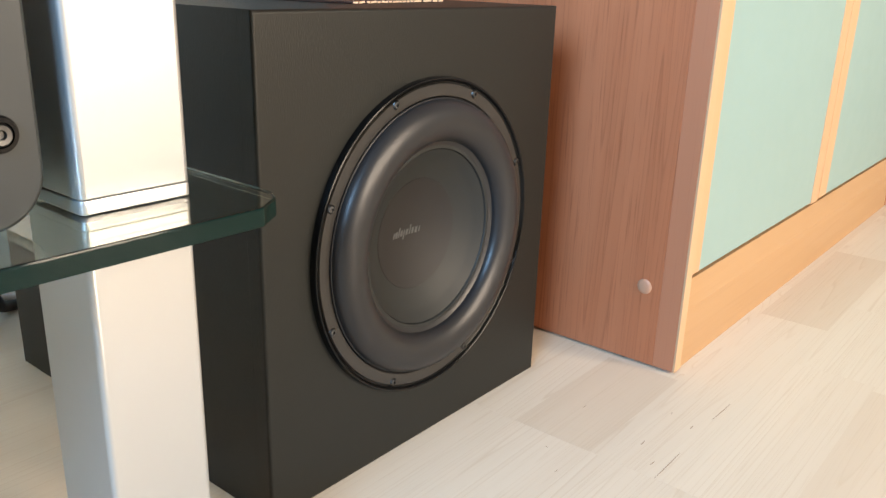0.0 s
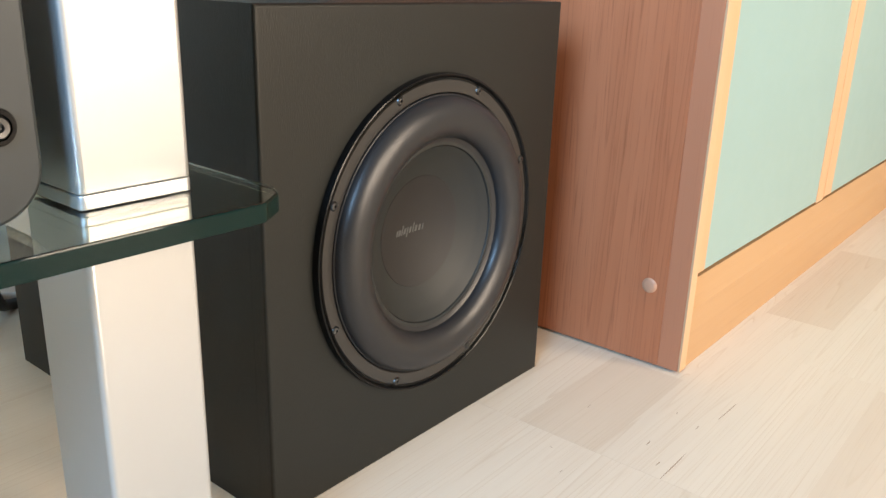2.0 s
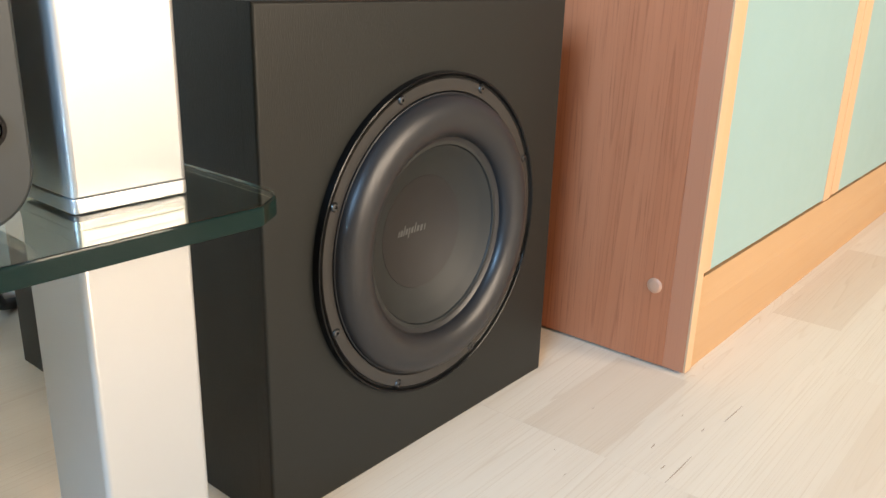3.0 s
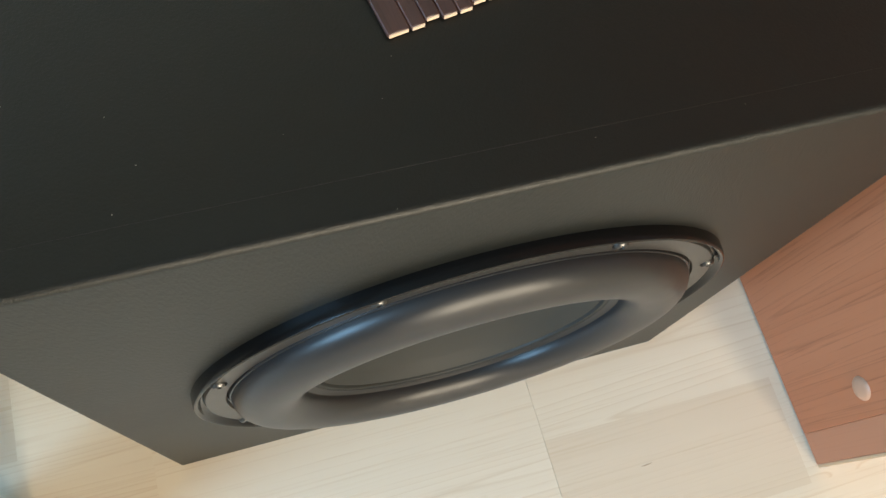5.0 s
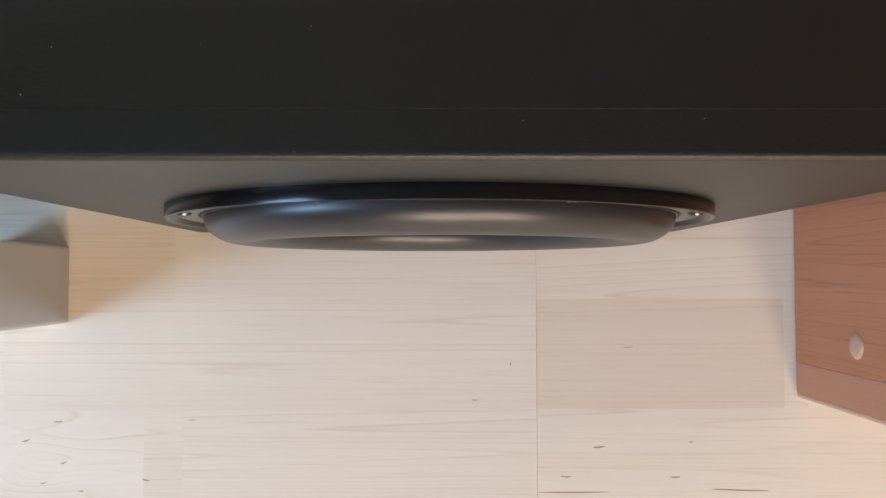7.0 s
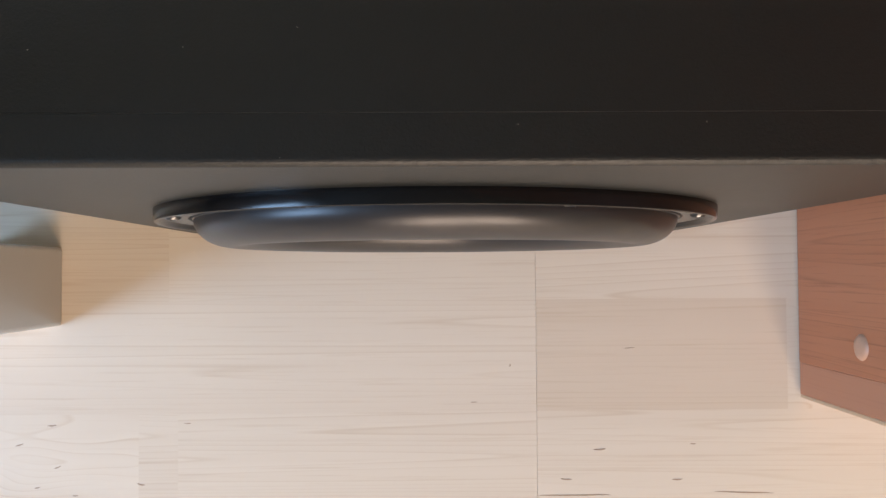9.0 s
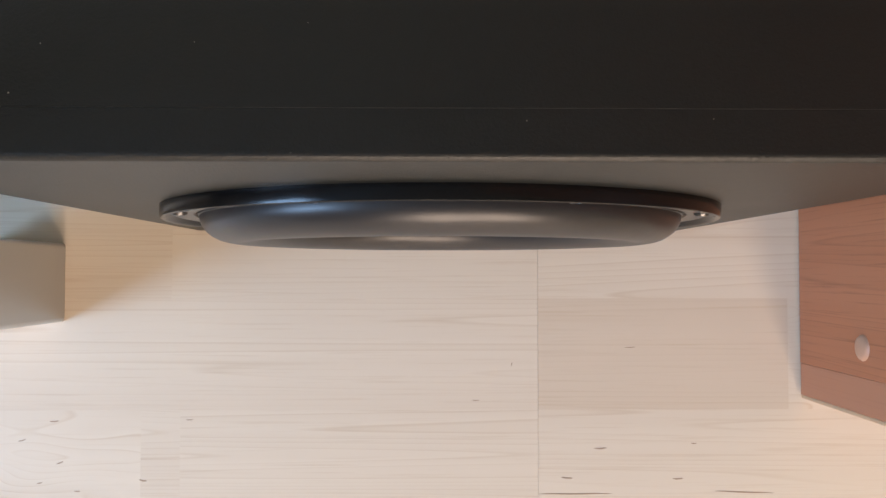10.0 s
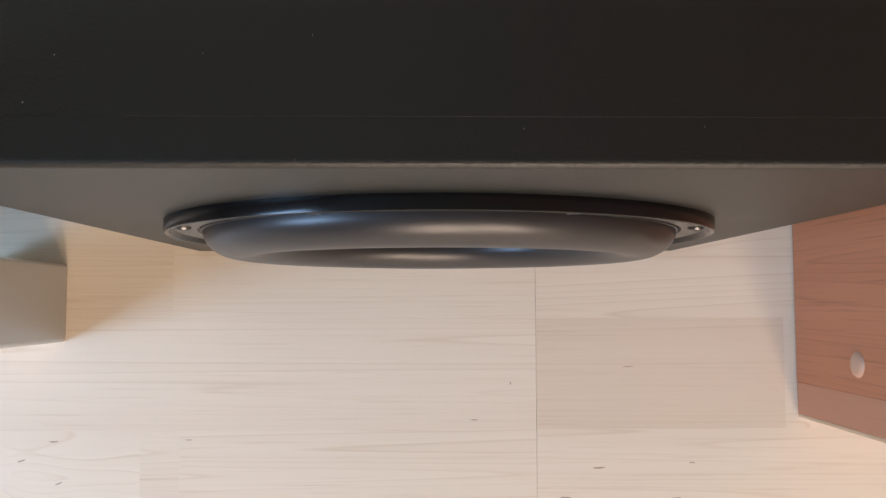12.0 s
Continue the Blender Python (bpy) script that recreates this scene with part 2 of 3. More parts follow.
def wall_with_hole(name, along, face, depth, span, hole, label, paint=None):
    bm = bmesh.new()
    a0, a1 = span

    def piece(p0, p1, z0, z1):
        if along == "x":
            box(p0, p1, face, depth, z0, z1, bm=bm)
        else:
            box(face, depth, p0, p1, z0, z1, bm=bm)

    if hole:
        h0, h1, q0, q1 = hole
        piece(a0, h0, -0.02, ZC)
        piece(h1, a1, -0.02, ZC)
        piece(h0, h1, -0.02, q0)
        piece(h0, h1, q1, ZC)
    else:
        piece(a0, a1, -0.02, ZC)
    return single(name, bm, paint or wall_low_bounce, label, "wall", "structure", smooth=False)


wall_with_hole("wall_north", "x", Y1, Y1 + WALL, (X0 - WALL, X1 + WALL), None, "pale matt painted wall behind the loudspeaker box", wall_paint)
# the other three walls are out of view, coloured dark to reduce bounce
wall_with_hole("wall_south", "x", Y0 - WALL, Y0, (X0 - WALL, X1 + WALL), SOUTH, "unseen matt beige grey wall, darkened to cut bounce, with a window opening")
wall_with_hole("wall_west", "y", X0 - WALL, X0, (Y0, Y1), WEST, "unseen matt beige grey wall, darkened to cut bounce, with a window opening")
wall_with_hole("wall_east", "y", X1, X1 + WALL, (Y0, Y1), None, "unseen plain matt beige grey wall, darkened to cut bounce")
single("ceiling", box(X0 - WALL, X1 + WALL, Y0 - WALL, Y1 + WALL, ZC, ZC + 0.1), ceiling_low_bounce, "unseen plain matt ceiling, darkened to cut light from above", "ceiling", "structure", smooth=False)


def window(name, along, mid, hole):
    a0, a1, z0, z1 = hole
    w = thing(name, "white framed window with clear glass panes", "window", kind="structure")

    def bar(nm, p0, p1, q0, q1, t=0.03, mat=white_paint, bev=0.004):
        if along == "x":
            return part(nm, box(p0, p1, mid - t, mid + t, q0, q1, bev), mat, w)
        return part(nm, box(mid - t, mid + t, p0, p1, q0, q1, bev), mat, w)

    f = 0.06
    c = (a0 + a1) / 2
    bar("window_frame", a0, a0 + f, z0, z1)
    bar("window_frame", a1 - f, a1, z0, z1)
    bar("window_frame", a0 + f, a1 - f, z0, z0 + f)
    bar("window_frame", a0 + f, a1 - f, z1 - f, z1)
    bar("mullion", c - 0.035, c + 0.035, z0 + f, z1 - f)
    for p0, p1 in ((a0 + f, c - 0.035), (c + 0.035, a1 - f)):
        pane = bar("pane", p0, p1, z0 + f, z1 - f, 0.003, window_glass, 0.0)
        pane.visible_shadow = False
    return w


window("window_1", "x", Y0 - WALL + 0.04, SOUTH)
window("window_2", "y", X0 - WALL + 0.04, WEST)

# ---------------------------------------------------------------- cabinet
CX0, CX1, CY0, CY1, CTOP = 0.517, 1.660, -0.143, 0.47, 1.95
cab = thing("wardrobe", "cherry and beech cabinet with pale green door panels", "cabinet", at=(CX0, CY0, 0))


def local(ob, bm):
    """Shift a mesh given in the room's coordinates to its thing's own."""
    bmesh.ops.translate(bm, vec=-ob.matrix_basis.translation, verts=bm.verts)
    return bm


side = part("side_panel", local(cab, box(CX0, CX0 + 0.0185, CY0 + 0.030, CY1, 0.003, CTOP, 0.0006)), cherry, cab)
part("side_edging", local(cab, box(CX0 + 0.0003, CX0 + 0.018, CY0 + 0.003, CY0 + 0.030, 0.003, CTOP, 0.0006)), cherry_edge, cab, "paler cherry strip along the front edge")
part("front_edging", local(cab, box(CX0 + 0.0006, CX0 + 0.0185, CY0, CY0 + 0.003, 0.003, CTOP, 0.0006)), beech_upright, cab, "light beech edge band")
part("side_panel", local(cab, box(CX1 - 0.0185, CX1, CY0 + 0.003, CY1, 0.003, CTOP, 0.0006)), cherry, cab)
part("front_edging", local(cab, box(CX1 - 0.018, CX1 - 0.0006, CY0, CY0 + 0.003, 0.003, CTOP, 0.0006)), beech_upright, cab, "light beech edge band")
part("top_panel", local(cab, box(CX0 + 0.0185, CX1 - 0.0185, CY0 + 0.002, CY1, CTOP - 0.02, CTOP - 0.001, 0.001)), cherry, cab)
part("bottom_panel", local(cab, box(CX0 + 0.0185, CX1 - 0.0185, CY0 + 0.036, CY1, 0.100, 0.117, 0.001)), cherry, cab)
part("back_panel", local(cab, box(CX0 + 0.0185, CX1 - 0.0185, CY1 - 0.006, CY1 - 0.001, 0.131, CTOP - 0.021)), cherry, cab)


def plinth():
    """The base board, its upper third sloping back under the doors."""
    prof = [(0.004, 0.0), (0.004, 0.078), (0.006, 0.084), (0.013, 0.1120), (0.036, 0.1120), (0.036, 0.0)]
    bm = bmesh.new()
    a = [bm.verts.new((0.0187, y, z)) for y, z in prof]
    b = [bm.verts.new((CX1 - CX0 - 0.0187, y, z)) for y, z in prof]
    n = len(prof)
    for i in range(n):
        bm.faces.new((a[i], a[(i + 1) % n], b[(i + 1) % n], b[i]))
    bm.faces.new(a)
    bm.faces.new(b)
    return bm


part("plinth", plinth(), beech, cab, "warm beech base board with a sloping top")
DOOR = (CX0 + 0.0200, (CX0 + CX1) / 2 - 0.0015, 0.1190, CTOP - 0.024)
half = (CX1 - CX0) / 2 - 0.0205
for k in range(2):
    d0 = 0.020 + k * (half + 0.003)
    d1 = d0 + half
    door = part("door", box(d0 + 0.0452, d1 - 0.0377, 0.0112, 0.0265, DOOR[2], DOOR[3], 0.0004), green_panel, cab, "pale mint green door panel")
    part("door_stile", box(d0, d0 + 0.045, 0.0100, 0.028, DOOR[2], DOOR[3], 0.0015), beech_upright, door, "light beech strip")
    part("door_stile", box(d1 - 0.0375, d1, 0.0100, 0.028, DOOR[2] - 0.003, DOOR[3], 0.0015), beech_upright, door, "light beech strip")
plug = lathe([(0.0, -0.0022), (0.006, -0.0020), (0.0088, -0.0012), (0.0098, 0.0), (0.0098, 0.001)], 28)
bmesh.ops.rotate(plug, cent=(0, 0, 0), matrix=Matrix.Rotation(radians(-90), 3, "Z"), verts=plug.verts)
bmesh.ops.translate(plug, vec=(0, 0.052, 0.105), verts=plug.verts)
part("cover_cap", plug, plug_beech, cab, "round light brown plastic screw cap")
for fx, fy in ((0.012, 0.072), (0.012, 0.55), (1.115, 0.072), (1.115, 0.55)):
    part("foot_glide", lathe([(0.0, -0.0015), (0.008, -0.0015), (0.008, 0.0015), (0.0, 0.0015)], 20), dark_recess, cab).matrix_basis = pose(fx, fy, 0.0017, 90)

# ---------------------------------------------------------------- subwoofer
SW, SD, SH = 0.413, 0.472, 0.4375
CZ = 0.2192
sub = thing("subwoofer", "black vinyl covered subwoofer box with one large driver", "subwoofer", at=(SW / 2, 0, 0))


def board_with_hole(w, h, t, hole, zc, steps=96):
    """The front board, with a round hole for the driver and softened edges."""
    bm = bmesh.new()
    rim, edge = [], []
    r = 0.0030
    for i in range(steps):
        a = 2 * math.pi * (i + 0.5) / steps
        c, s = math.cos(a), math.sin(a)
        rim.append((hole * c, zc + hole * s))
    corners = [(w / 2 - r, h - r), (-w / 2 + r, h - r), (-w / 2 + r, r), (w / 2 - r, r)]
    for (x0, z0), (x1, z1) in zip(corners, corners[1:] + corners[:1]):
        for k in range(steps // 4):
            f = k / (steps // 4)
            edge.append((x0 + (x1 - x0) * f, z0 + (z1 - z0) * f))
    # turn the outer loop so that both loops start at 45 degrees
    start = steps // 8
    rim = rim[start:] + rim[:start]
    vr = [bm.verts.new((x, 0, z)) for x, z in rim]
    vrb = [bm.verts.new((x, t, z)) for x, z in rim]
    loops = [vr]
    arc = [(r * math.sin(radians(a)), r - r * math.cos(radians(a))) for a in (0, 15, 30, 45, 60, 75, 90)]
    for out, y in arc + [(r, t)]:
        ring = []
        for x, z in edge:
            sx = out if x > w / 2 - r - 1e-6 else (-out if x < -w / 2 + r + 1e-6 else 0)
            sz = out if z > h - r - 1e-6 else (-out if z < r + 1e-6 else 0)
            ring.append(bm.verts.new((x + sx, y, z + sz)))
        loops.append(ring)
    loops.append(vrb)
    loops.append(vr)
    for a, b in zip(loops, loops[1:]):
        for i in range(steps):
            j = (i + 1) % steps
            bm.faces.new((a[i], a[j], b[j], b[i]))
    return bm


part("front_baffle", board_with_hole(SW, SH, 0.0172, 0.139, CZ), black_vinyl, sub, "black vinyl front board", smooth=False)


def open_box(w, h, y0, y1, t, edge):
    """A box open to the front, with thick walls and slightly broken edges."""
    bm = bmesh.new()

    def loop(inset, y):
        return [bm.verts.new((x, y, z)) for x, z in ((-w / 2 + inset, inset), (w / 2 - inset, inset), (w / 2 - inset, h - inset), (-w / 2 + inset, h - inset))]

    loops = [loop(t, y1 - t), loop(t, y0), loop(edge, y0), loop(0, y0 + edge), loop(0, y1 - edge), loop(edge, y1)]
    for a, b in zip(loops, loops[1:]):
        for i in range(4):
            bm.faces.new((a[i], a[(i + 1) % 4], b[(i + 1) % 4], b[i]))
    bm.faces.new(loops[0])
    bm.faces.new(loops[-1])
    return bm


part("carcass", open_box(SW, SH, 0.0173, SD, 0.018, 0.00005), black_vinyl, sub, "black vinyl covered box", smooth=False)

ctr = (0, 0, CZ)
frame_profile = [(0.1379, 0.004), (0.1379, -0.0028), (0.1400, -0.0036), (0.1420, -0.0032), (0.1518, -0.0030), (0.1530, -0.0038),
                 (0.1538, -0.0061), (0.1544, -0.0069), (0.1554, -0.0073), (0.1563, -0.0069), (0.1568, -0.0052), (0.1570, -0.0003), (0.1570, 0.0003)]
drv = part("driver_frame", lathe(frame_profile, 160, True, ctr), gloss_black, sub, "glossy black driver rim with a raised lip")
part("gasket", lathe([(0.1381, -0.0026), (0.1392, -0.0046), (0.1420, -0.0050), (0.1500, -0.0047), (0.1508, -0.0034), (0.1508, -0.0030)], 160, True, ctr), flange_black, drv, "dull black gasket ring")

roll = [(0.1376, -0.0034), (0.1373, -0.0048)]
for i in range(0, 25):
    a = math.pi * i / 24
    roll.append((0.1165 + 0.0200 * math.cos(a), -0.0050 - 0.0147 * math.sin(a) if 0 < i < 24 else -0.0050))
roll += [(0.0940, -0.0036), (0.0920, -0.0030), (0.0920, 0.0000), (0.1376, 0.0000)]
part("surround", lathe(roll, 160, True, ctr), rubber, sub, "thick rounded black rubber surround")

DISH = 0.029  # depth of the cone
dish = [(0.0945, -0.0028), (0.0890, -0.0027), (0.0884, -0.0020), (0.0882, 0.0006), (0.0879, 0.0006), (0.0877, -0.0010), (0.0866, -0.0004)]
dish += [(r, DISH * (1 - (r / 0.0885) ** 2)) for r in (0.08, 0.075, 0.070, 0.065, 0.060, 0.0565)]
cone = part("cone", lathe(dish, 160, False, ctr), cone_black, sub, "smooth black dished cone")
d0 = DISH * (1 - (0.0565 / 0.0885) ** 2)
cap = [(0.0568, d0 - 0.0001), (0.0564, d0 - 0.0006), (0.0555, d0 - 0.0003)] + [(r, DISH * (1 - (r / 0.0885) ** 2) - 0.0002) for r in (0.05, 0.042, 0.034, 0.026, 0.018, 0.010)] + [(0.0, DISH - 0.0002)]
part("dust_cap", lathe(cap, 96, False, ctr), cap_black, cone, "dull black dust cap")


def logo():
    """The mark on the cap, as plain slanted bars that follow the dish."""
    bm = bmesh.new()
    x = -0.0245
    for w, h, lift in ((0.0020, 0.0060, 0), (0.0030, 0.0060, 0), (0.0018, 0.0095, 0.0016), (0.0032, 0.0060, 0), (0.0018, 0.0095, -0.0018), (0.0030, 0.0060, 0),
                       (0.0018, 0.0095, 0.0016), (0.0030, 0.0060, 0), (0.0032, 0.0060, 0), (0.0018, 0.0060, 0)):
        y = DISH * (1 - ((x + w / 2) / 0.0885) ** 2) - 0.0008
        n0 = len(bm.verts)
        box(x, x + w, y, y + 0.0005, CZ + lift - h / 2, CZ + lift + h / 2, 0.0002, 1, bm)
        bm.verts.ensure_lookup_table()
        for v in bm.verts[n0:]:
            v.co.x += (v.co.z - CZ) * 0.28
        x += w + 0.0018
    return bm


part("logo_bars", logo(), logo_grey, cone, "pale grey printed mark")


def screw():
    bm = lathe([(0.0, -0.0022), (0.0012, -0.0022), (0.0014, -0.0036), (0.0030, -0.0034), (0.0042, -0.0022), (0.0046, -0.0006), (0.0046, 0.0)], 20)
    return bm


screw_mesh = None
for k in range(8):
    a = radians(22.5 + 45 * k)
    if screw_mesh is None:
        ob = part("screw", screw(), steel, drv, "dark steel cap screw")
        screw_mesh = ob.data
    else:
        ob = new("screw", screw_mesh)
        ob.parent = drv
        ob["label"] = "dark steel cap screw"
    ob.matrix_basis = pose(0.1473 * math.cos(a), -0.0031, CZ + 0.1473 * math.sin(a))

# ---------------------------------------------------------------- slatted mat on the box
mat_at = (0.1690, 0.0685, SH)
place_mat = thing("slat_mat", "dark brown bamboo slat mat with pale cut ends", "place mat", at=mat_at, turn=10.5)
rng = random.Random(4)
x = 0.0
slats = []
for k in range(26):
    w = 0.0090 if k == 0 else 0.0058 + rng.random() * 0.0008
    y0 = rng.uniform(-0.0010, 0.0010)
    length = 0.33
    lift = rng.uniform(0.0, 0.0003)
    slat = part("slat", box(x, x + w, y0 + 0.0004, y0 + length, 0.0002 + lift, 0.0026 + lift, 0.0005, 1), stick_dark, place_mat)
    part("cut_end", box(x + 0.0006, x + w - 0.0006, y0, y0 + 0.0005, 0.0006 + lift, 0.0022 + lift), stick_end, slat, "pale cut end")
    slats.append((x, w))
    x += w + 0.0004
for yy in (0.020, 0.165, 0.31):
    pts = []
    for k, (sx, w) in enumerate(slats):
        pts.append((sx + w * 0.5, yy + 0.0012 * math.sin(k * 1.7), 0.0031))
        pts.append((sx + w + 0.0002, yy + 0.0012 * math.sin(k * 1.7 + 0.8), 0.0022))
    tube([(-0.0006, yy, 0.0015)] + pts, 0.00035, "thread", thread_grey, place_mat)

# ---------------------------------------------------------------- glass and metal rack
rack = thing("media_rack", "rack of clear glass shelf on square silver columns", "rack", at=(-0.148, -0.0445, 0))
ST, SB = 0.335, 0.323


def column(cx, cy):
    part("column", local(rack, rounded_box(cx - 0.033, cx + 0.035, cy - 0.0335, cy + 0.0335, 0.0, SB - 0.0005, 0.0035)), silver, rack, "square silver metal column")
    part("collar", local(rack, rounded_box(cx - 0.0332, cx + 0.0352, cy - 0.0337, cy + 0.0337, ST + 0.0004, ST + 0.0085, 0.0037)), silver, rack, "silver base collar")
    part("pad", local(rack, rounded_box(cx - 0.030, cx + 0.030, cy - 0.0305, cy + 0.0305, ST + 0.00005, ST + 0.00035, 0.003, soft=0)), dark_recess, rack)
    part("column", local(rack, rounded_box(cx - 0.033, cx + 0.035, cy - 0.0335, cy + 0.0335, ST + 0.0089, 0.62, 0.0035)), silver, rack, "square silver metal column")


column(-0.1455, -0.0445)
column(-0.980, -0.0445)
outline = [(-0.069, -0.102), (-0.077, -0.116), (-0.097, -0.129), (-1.02, -0.129), (-1.05, -0.110), (-1.05, 0.08), (-0.92, 0.40), (-0.19, 0.40), (-0.066, 0.08)]
glass = slab(outline, SB, ST, 0.0012)
bmesh.ops.recalc_face_normals(glass, faces=glass.faces)
for f in glass.faces:
    f.material_index = 0 if abs(f.normal.z) > 0.9 else 1
part("glass_shelf", local(rack, glass), [shelf_glass, shelf_glass_edge], rack, "clear glass shelf with a green edge", smooth=False)

# ---------------------------------------------------------------- device on the shelf
amp = thing("small_loudspeaker", "dark grey rounded plastic loudspeaker on the glass shelf", "loudspeaker", at=(-0.33, -0.078, ST))
part("enclosure", local(amp, rounded_box(-0.450, -0.1950, -0.078, 0.16, ST, 0.56, 0.030, "y", 10, 0.0022)), speaker_grey, amp)
ring = part("bolt_ring", lathe([(0.0062, -0.0002), (0.0066, -0.0022), (0.0086, -0.0022), (0.0096, -0.0002)], 40, True), gloss_black, amp, "glossy black ring")
ring.matrix_basis = pose(-0.2150 + 0.33, 0, 0.0495)
bolt = part("bolt", lathe([(0.0, -0.0006), (0.0022, -0.0006), (0.0026, -0.0028), (0.0050, -0.0030), (0.0060, -0.0016), (0.0060, 0.0)], 24), steel, amp, "grey socket head bolt")
bolt.matrix_basis = pose(-0.2150 + 0.33, 0, 0.0495)

# ---------------------------------------------------------------- cables behind the box
tube([(-0.16, 0.66, 0.008), (-0.09, 0.63, 0.12), (-0.020, 0.60, 0.192), (0.002, 0.60, 0.195), (0.012, 0.60, 0.165), (0.020, 0.60, 0.10), (0.030, 0.61, 0.03), (0.06, 0.64, 0.008), (0.2, 0.66, 0.008)],
     0.0080, "power_cable", cable_black, None, "thick black cable looping up behind the box", "cable")
tube([(-0.012, 0.745, 0.62), (-0.008, 0.70, 0.42), (-0.001, 0.635, 0.235), (0.009, 0.628, 0.19), (0.017, 0.625, 0.13), (0.028, 0.63, 0.05), (0.06, 0.67, 0.008), (0.24, 0.70, 0.008)],
     0.0078, "white_cable", cable_white, None, "thick white cable hanging down at the wall", "cable")

# ---------------------------------------------------------------- floor
single("floor", box(X0 - WALL, X1 + WALL, Y0 - WALL, Y1 + WALL, -0.06, -0.0085), screed, "pale maple strip floor with fine grain", "floor", "structure", smooth=False)
floor = bpy.data.objects["floor"]
STRIP, EDGE0 = 0.0950, -0.0580
frng = random.Random(11)


def strip_box(bm_verts, bm_faces, x0, x1, y0, y1):
    g, c, h = 0.0, 0.00002, 0.008
    x0, x1 = (x + (s * 0.0001 if abs(x - 0.2925) < 1e-4 else 0) for x, s in ((x0, 1), (x1, -1)))
    base = len(bm_verts)
    lo = [(x0 + g, y0 + g), (x1 - g, y0 + g), (x1 - g, y1 - g), (x0 + g, y1 - g)]
    hi = [(x0 + g + c, y0 + g + c * 0.4), (x1 - g - c, y0 + g + c * 0.4), (x1 - g - c, y1 - g - c * 0.4), (x0 + g + c, y1 - g - c * 0.4)]
    bm_verts += [(x, y, -h) for x, y in lo] + [(x, y, -0.0003) for x, y in lo] + [(x, y, 0.0) for x, y in hi]
    for a in (0, 4):
        for i in range(4):
            j = (i + 1) % 4
            bm_faces.append((base + a + i, base + a + j, base + a + 4 + j, base + a + 4 + i))
    bm_faces.append((base + 8, base + 9, base + 10, base + 11))


rest = {0: ([], []), 1: ([], []), 2: ([], []), 3: ([], [])}
tones = (maple_pale, maple_warm, maple_pink, maple_curly)
rows = range(int((Y0 - EDGE0) / STRIP) - 1, int((Y1 - EDGE0) / STRIP) + 1)
# lengths of strips that are set near the box; elsewhere they fall at random
SET = {0: [(-0.42, -0.02, 0), (-0.02, 0.2925, 0), (0.2925, 0.72, 0)],
       -1: [(-0.35, -0.165, 0), (-0.165, 0.2925, 1), (0.2925, 0.508, 2), (0.508, 0.95, 3)],
       -2: [(-0.30, -0.045, 3), (-0.045, -0.012, 0), (-0.012, 0.2925, 0), (0.2925, 0.80, 0)],
       -3: [(-0.10, 0.2925, 0), (0.2925, 0.66, 1)]}
for r in rows:
    y0 = EDGE0 + r * STRIP
    y1 = min(y0 + STRIP, Y1 + 0.02)
    y0 = max(y0, Y0 - 0.02)
    spans = list(SET.get(r, [(0.0 + frng.uniform(0, 0.4), 0.62 + frng.uniform(0, 0.2), frng.choice((0, 0, 1, 2)))]))
    while spans[0][0] > X0:
        spans.insert(0, (spans[0][0] - frng.uniform(0.25, 0.6), spans[0][0], frng.choice((0, 0, 0, 1, 1, 2))))
    while spans[-1][1] < X1:
        spans.append((spans[-1][1], spans[-1][1] + frng.uniform(0.25, 0.6), frng.choice((0, 0, 0, 1, 1, 2))))
    for a, b, tone in spans:
        a, b = max(a, X0 - 0.02), min(b, X1 + 0.02)
        if b - a < 0.002:
            continue
        near = -0.95 < y0 < 0.7 and b > -0.9 and a < 1.9
        if near:
            verts, faces = [], []
            strip_box(verts, faces, a, b, y0, y1)
            me = bpy.data.meshes.new("floor_strip")
            me.from_pydata(verts, [], faces)
            me.materials.append(tones[tone])
            ob = new("floor_strip", me)
            ob.parent = floor
        else:
            strip_box(*rest[tone], a, b, y0, y1)
for tone, (verts, faces) in rest.items():
    if not verts:
        continue
    me = bpy.data.meshes.new("far_strips")
    me.from_pydata(verts, [], faces)
    me.materials.append(tones[tone])
    ob = new("far_strips", me)
    ob.parent = floor
    tagged(ob, kind="stuff")

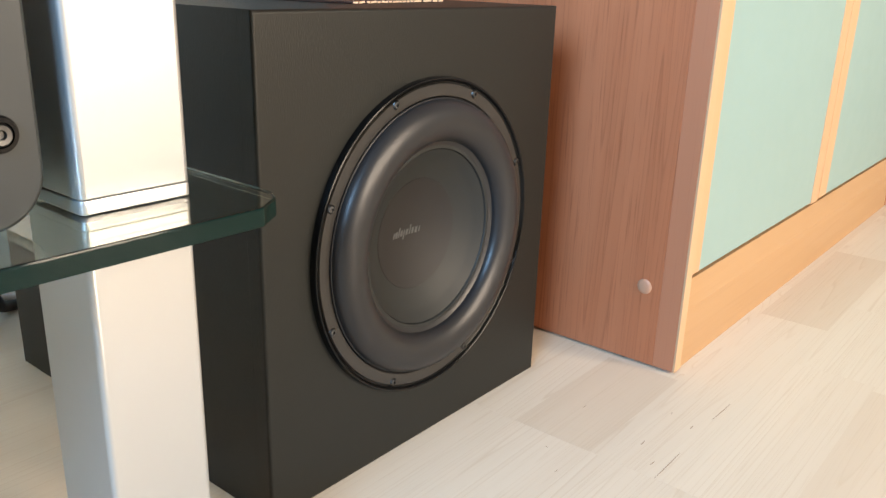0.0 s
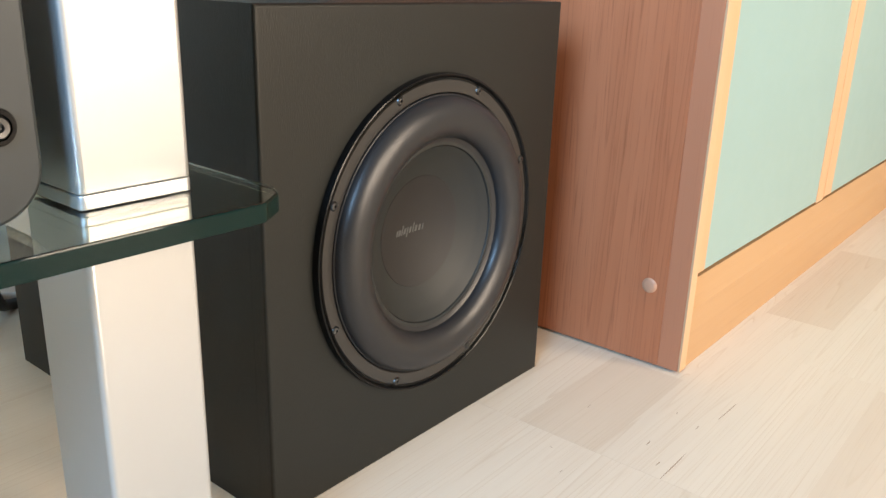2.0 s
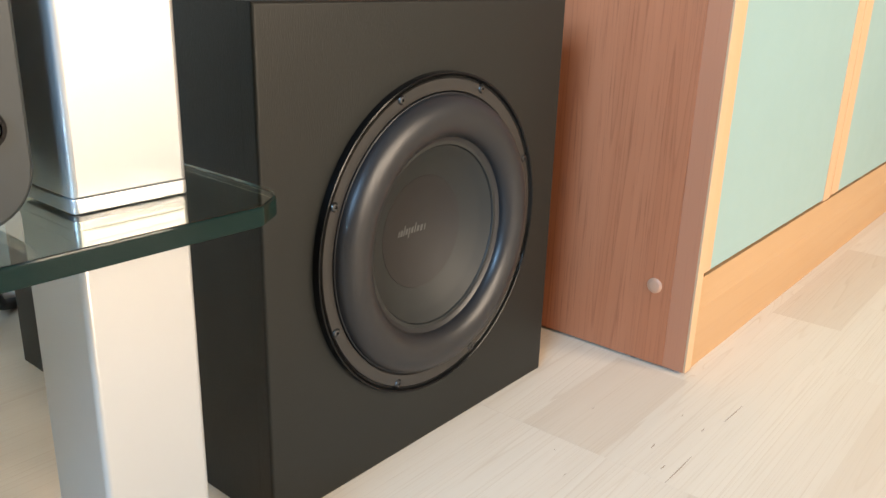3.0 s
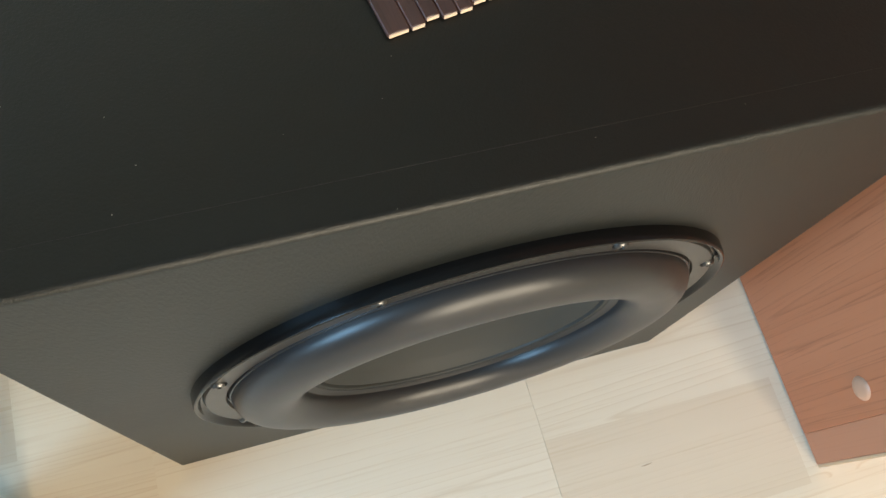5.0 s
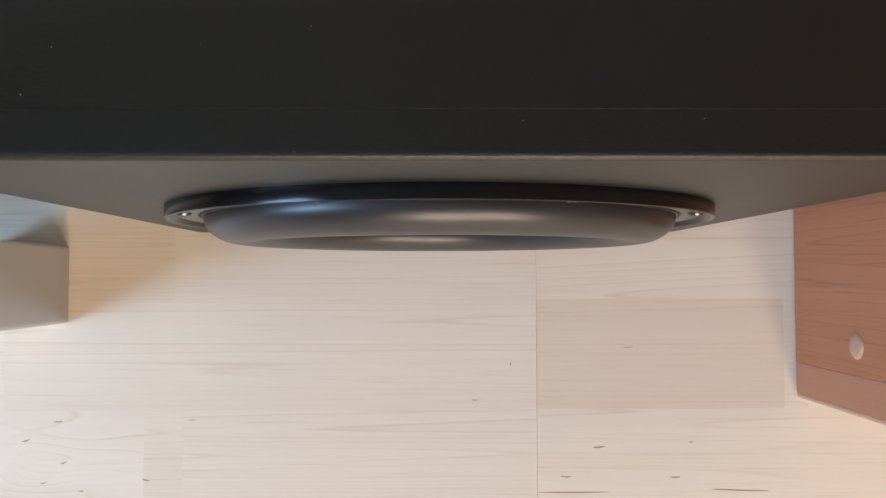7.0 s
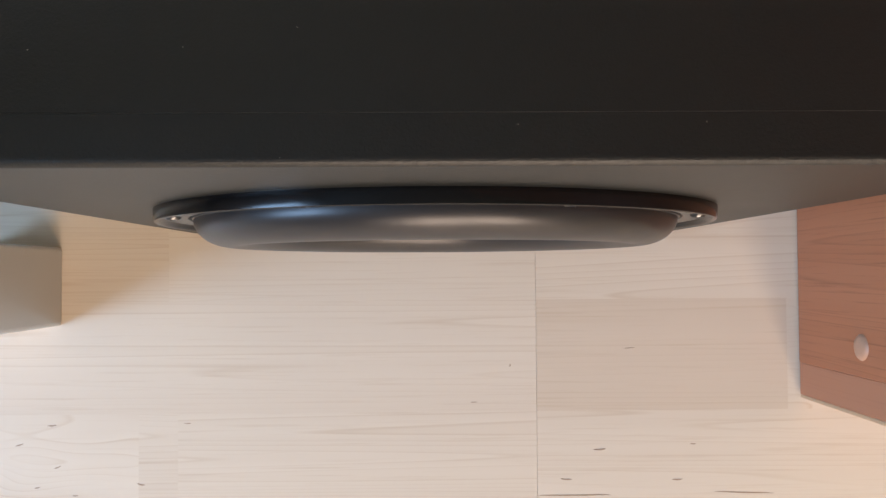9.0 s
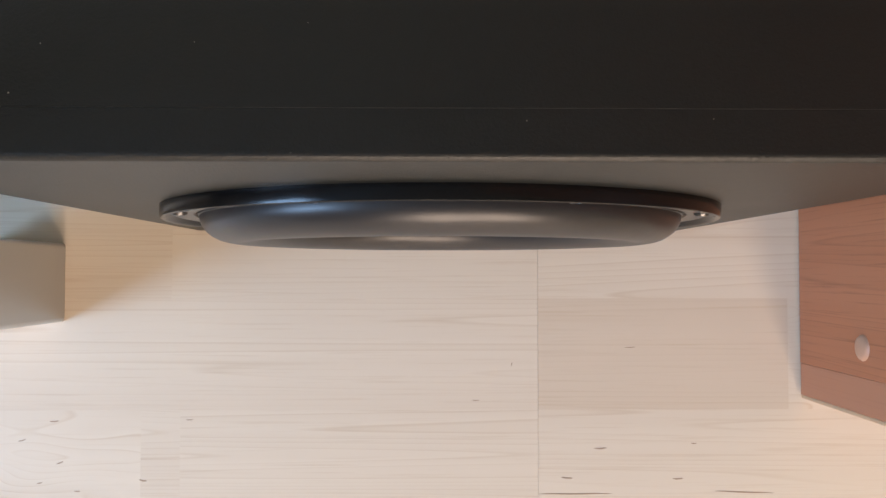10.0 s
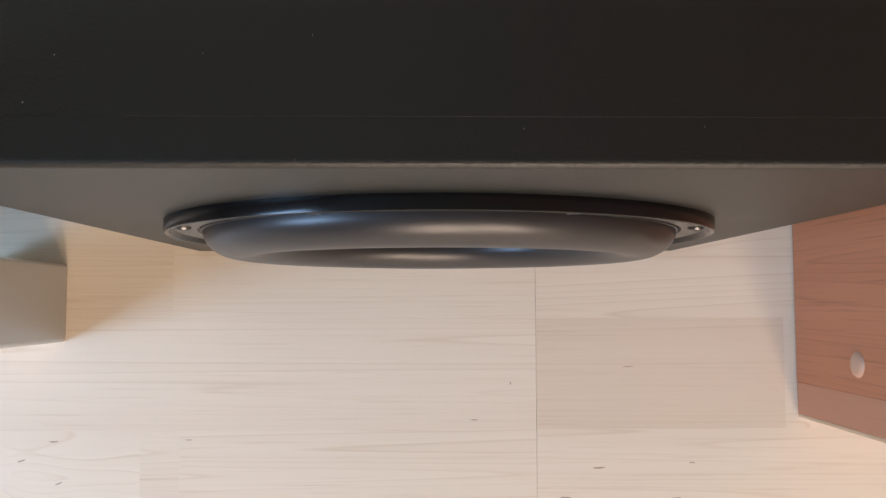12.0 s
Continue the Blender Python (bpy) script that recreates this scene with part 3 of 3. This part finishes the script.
# dark mineral streaks in the maple: place, length, width, turn
STREAKS = ((0.346, -0.186, 0.011, 0.0014, 3), (0.317, -0.211, 0.010, 0.0013, -4), (0.412, -0.212, 0.009, 0.0013, 2), (0.324, -0.2245, 0.064, 0.0012, 0),
           (0.469, -0.2235, 0.052, 0.0012, -2), (0.372, -0.100, 0.010, 0.0007, 4), (0.426, -0.182, 0.005, 0.0010, 0), (-0.118, -0.162, 0.008, 0.0012, 4),
           (-0.113, -0.197, 0.006, 0.0011, 20), (-0.043, -0.212, 0.007, 0.0014, -12), (-0.004, -0.161, 0.006, 0.0008, 0), (0.270, -0.114, 0.0032, 0.0009, 80),
           (0.239, -0.145, 0.006, 0.0008, 0), (-0.145, -0.178, 0.007, 0.0012, 15), (-0.130, -0.214, 0.005, 0.001, 10), (-0.098, -0.221, 0.005, 0.001, 0),
           (-0.06, 0.62, 0.045, 0.006, 6), (0.86, -0.36, 0.020, 0.002, 0), (1.02, -0.30, 0.012, 0.002, 30))
for sx, sy, length, width, turn in STREAKS:
    bm = bmesh.new()
    ring = [(length / 2 * math.cos(a), width / 2 * math.sin(a) * (1.0 + 0.3 * math.sin(3 * a)), 0) for a in (2 * math.pi * k / 14 for k in range(14))]
    low = [bm.verts.new(p) for p in ring]
    top = [bm.verts.new((x * 0.9, y * 0.8, 0.00012)) for x, y, _ in ring]
    bm.faces.new(top)
    for k in range(14):
        bm.faces.new((low[k], low[(k + 1) % 14], top[(k + 1) % 14], top[k]))
    ob = part("mineral_streak", bm, fleck_wood, floor, smooth=False)
    ob.matrix_basis = pose(sx, sy, 0.00002, 0, 0, turn)

# lint and dust on the lid of the box
drng = random.Random(21)
verts, faces = [], []
for k in range(16):
    cx, cy = drng.uniform(0.01, 0.405), abs(drng.gauss(0.0, 0.07)) + 0.001
    if cy > 0.3:
        continue
    r = drng.choice((0.00015, 0.0002, 0.0003))
    base = len(verts)
    for i in range(6):
        a = i * math.pi / 3
        verts.append((cx + r * math.cos(a) * drng.uniform(0.6, 1.4), cy + r * math.sin(a), SH + 0.00005))
    verts.append((cx, cy, SH + 0.0002))
    for i in range(6):
        faces.append((base + i, base + (i + 1) % 6, base + 6))
me = bpy.data.meshes.new("dust")
me.from_pydata(verts, [], faces)
me.materials.append(dust_pale)
tagged(new("dust", me), "pale specks of dust lying on the black lid", "dust", kind="stuff")
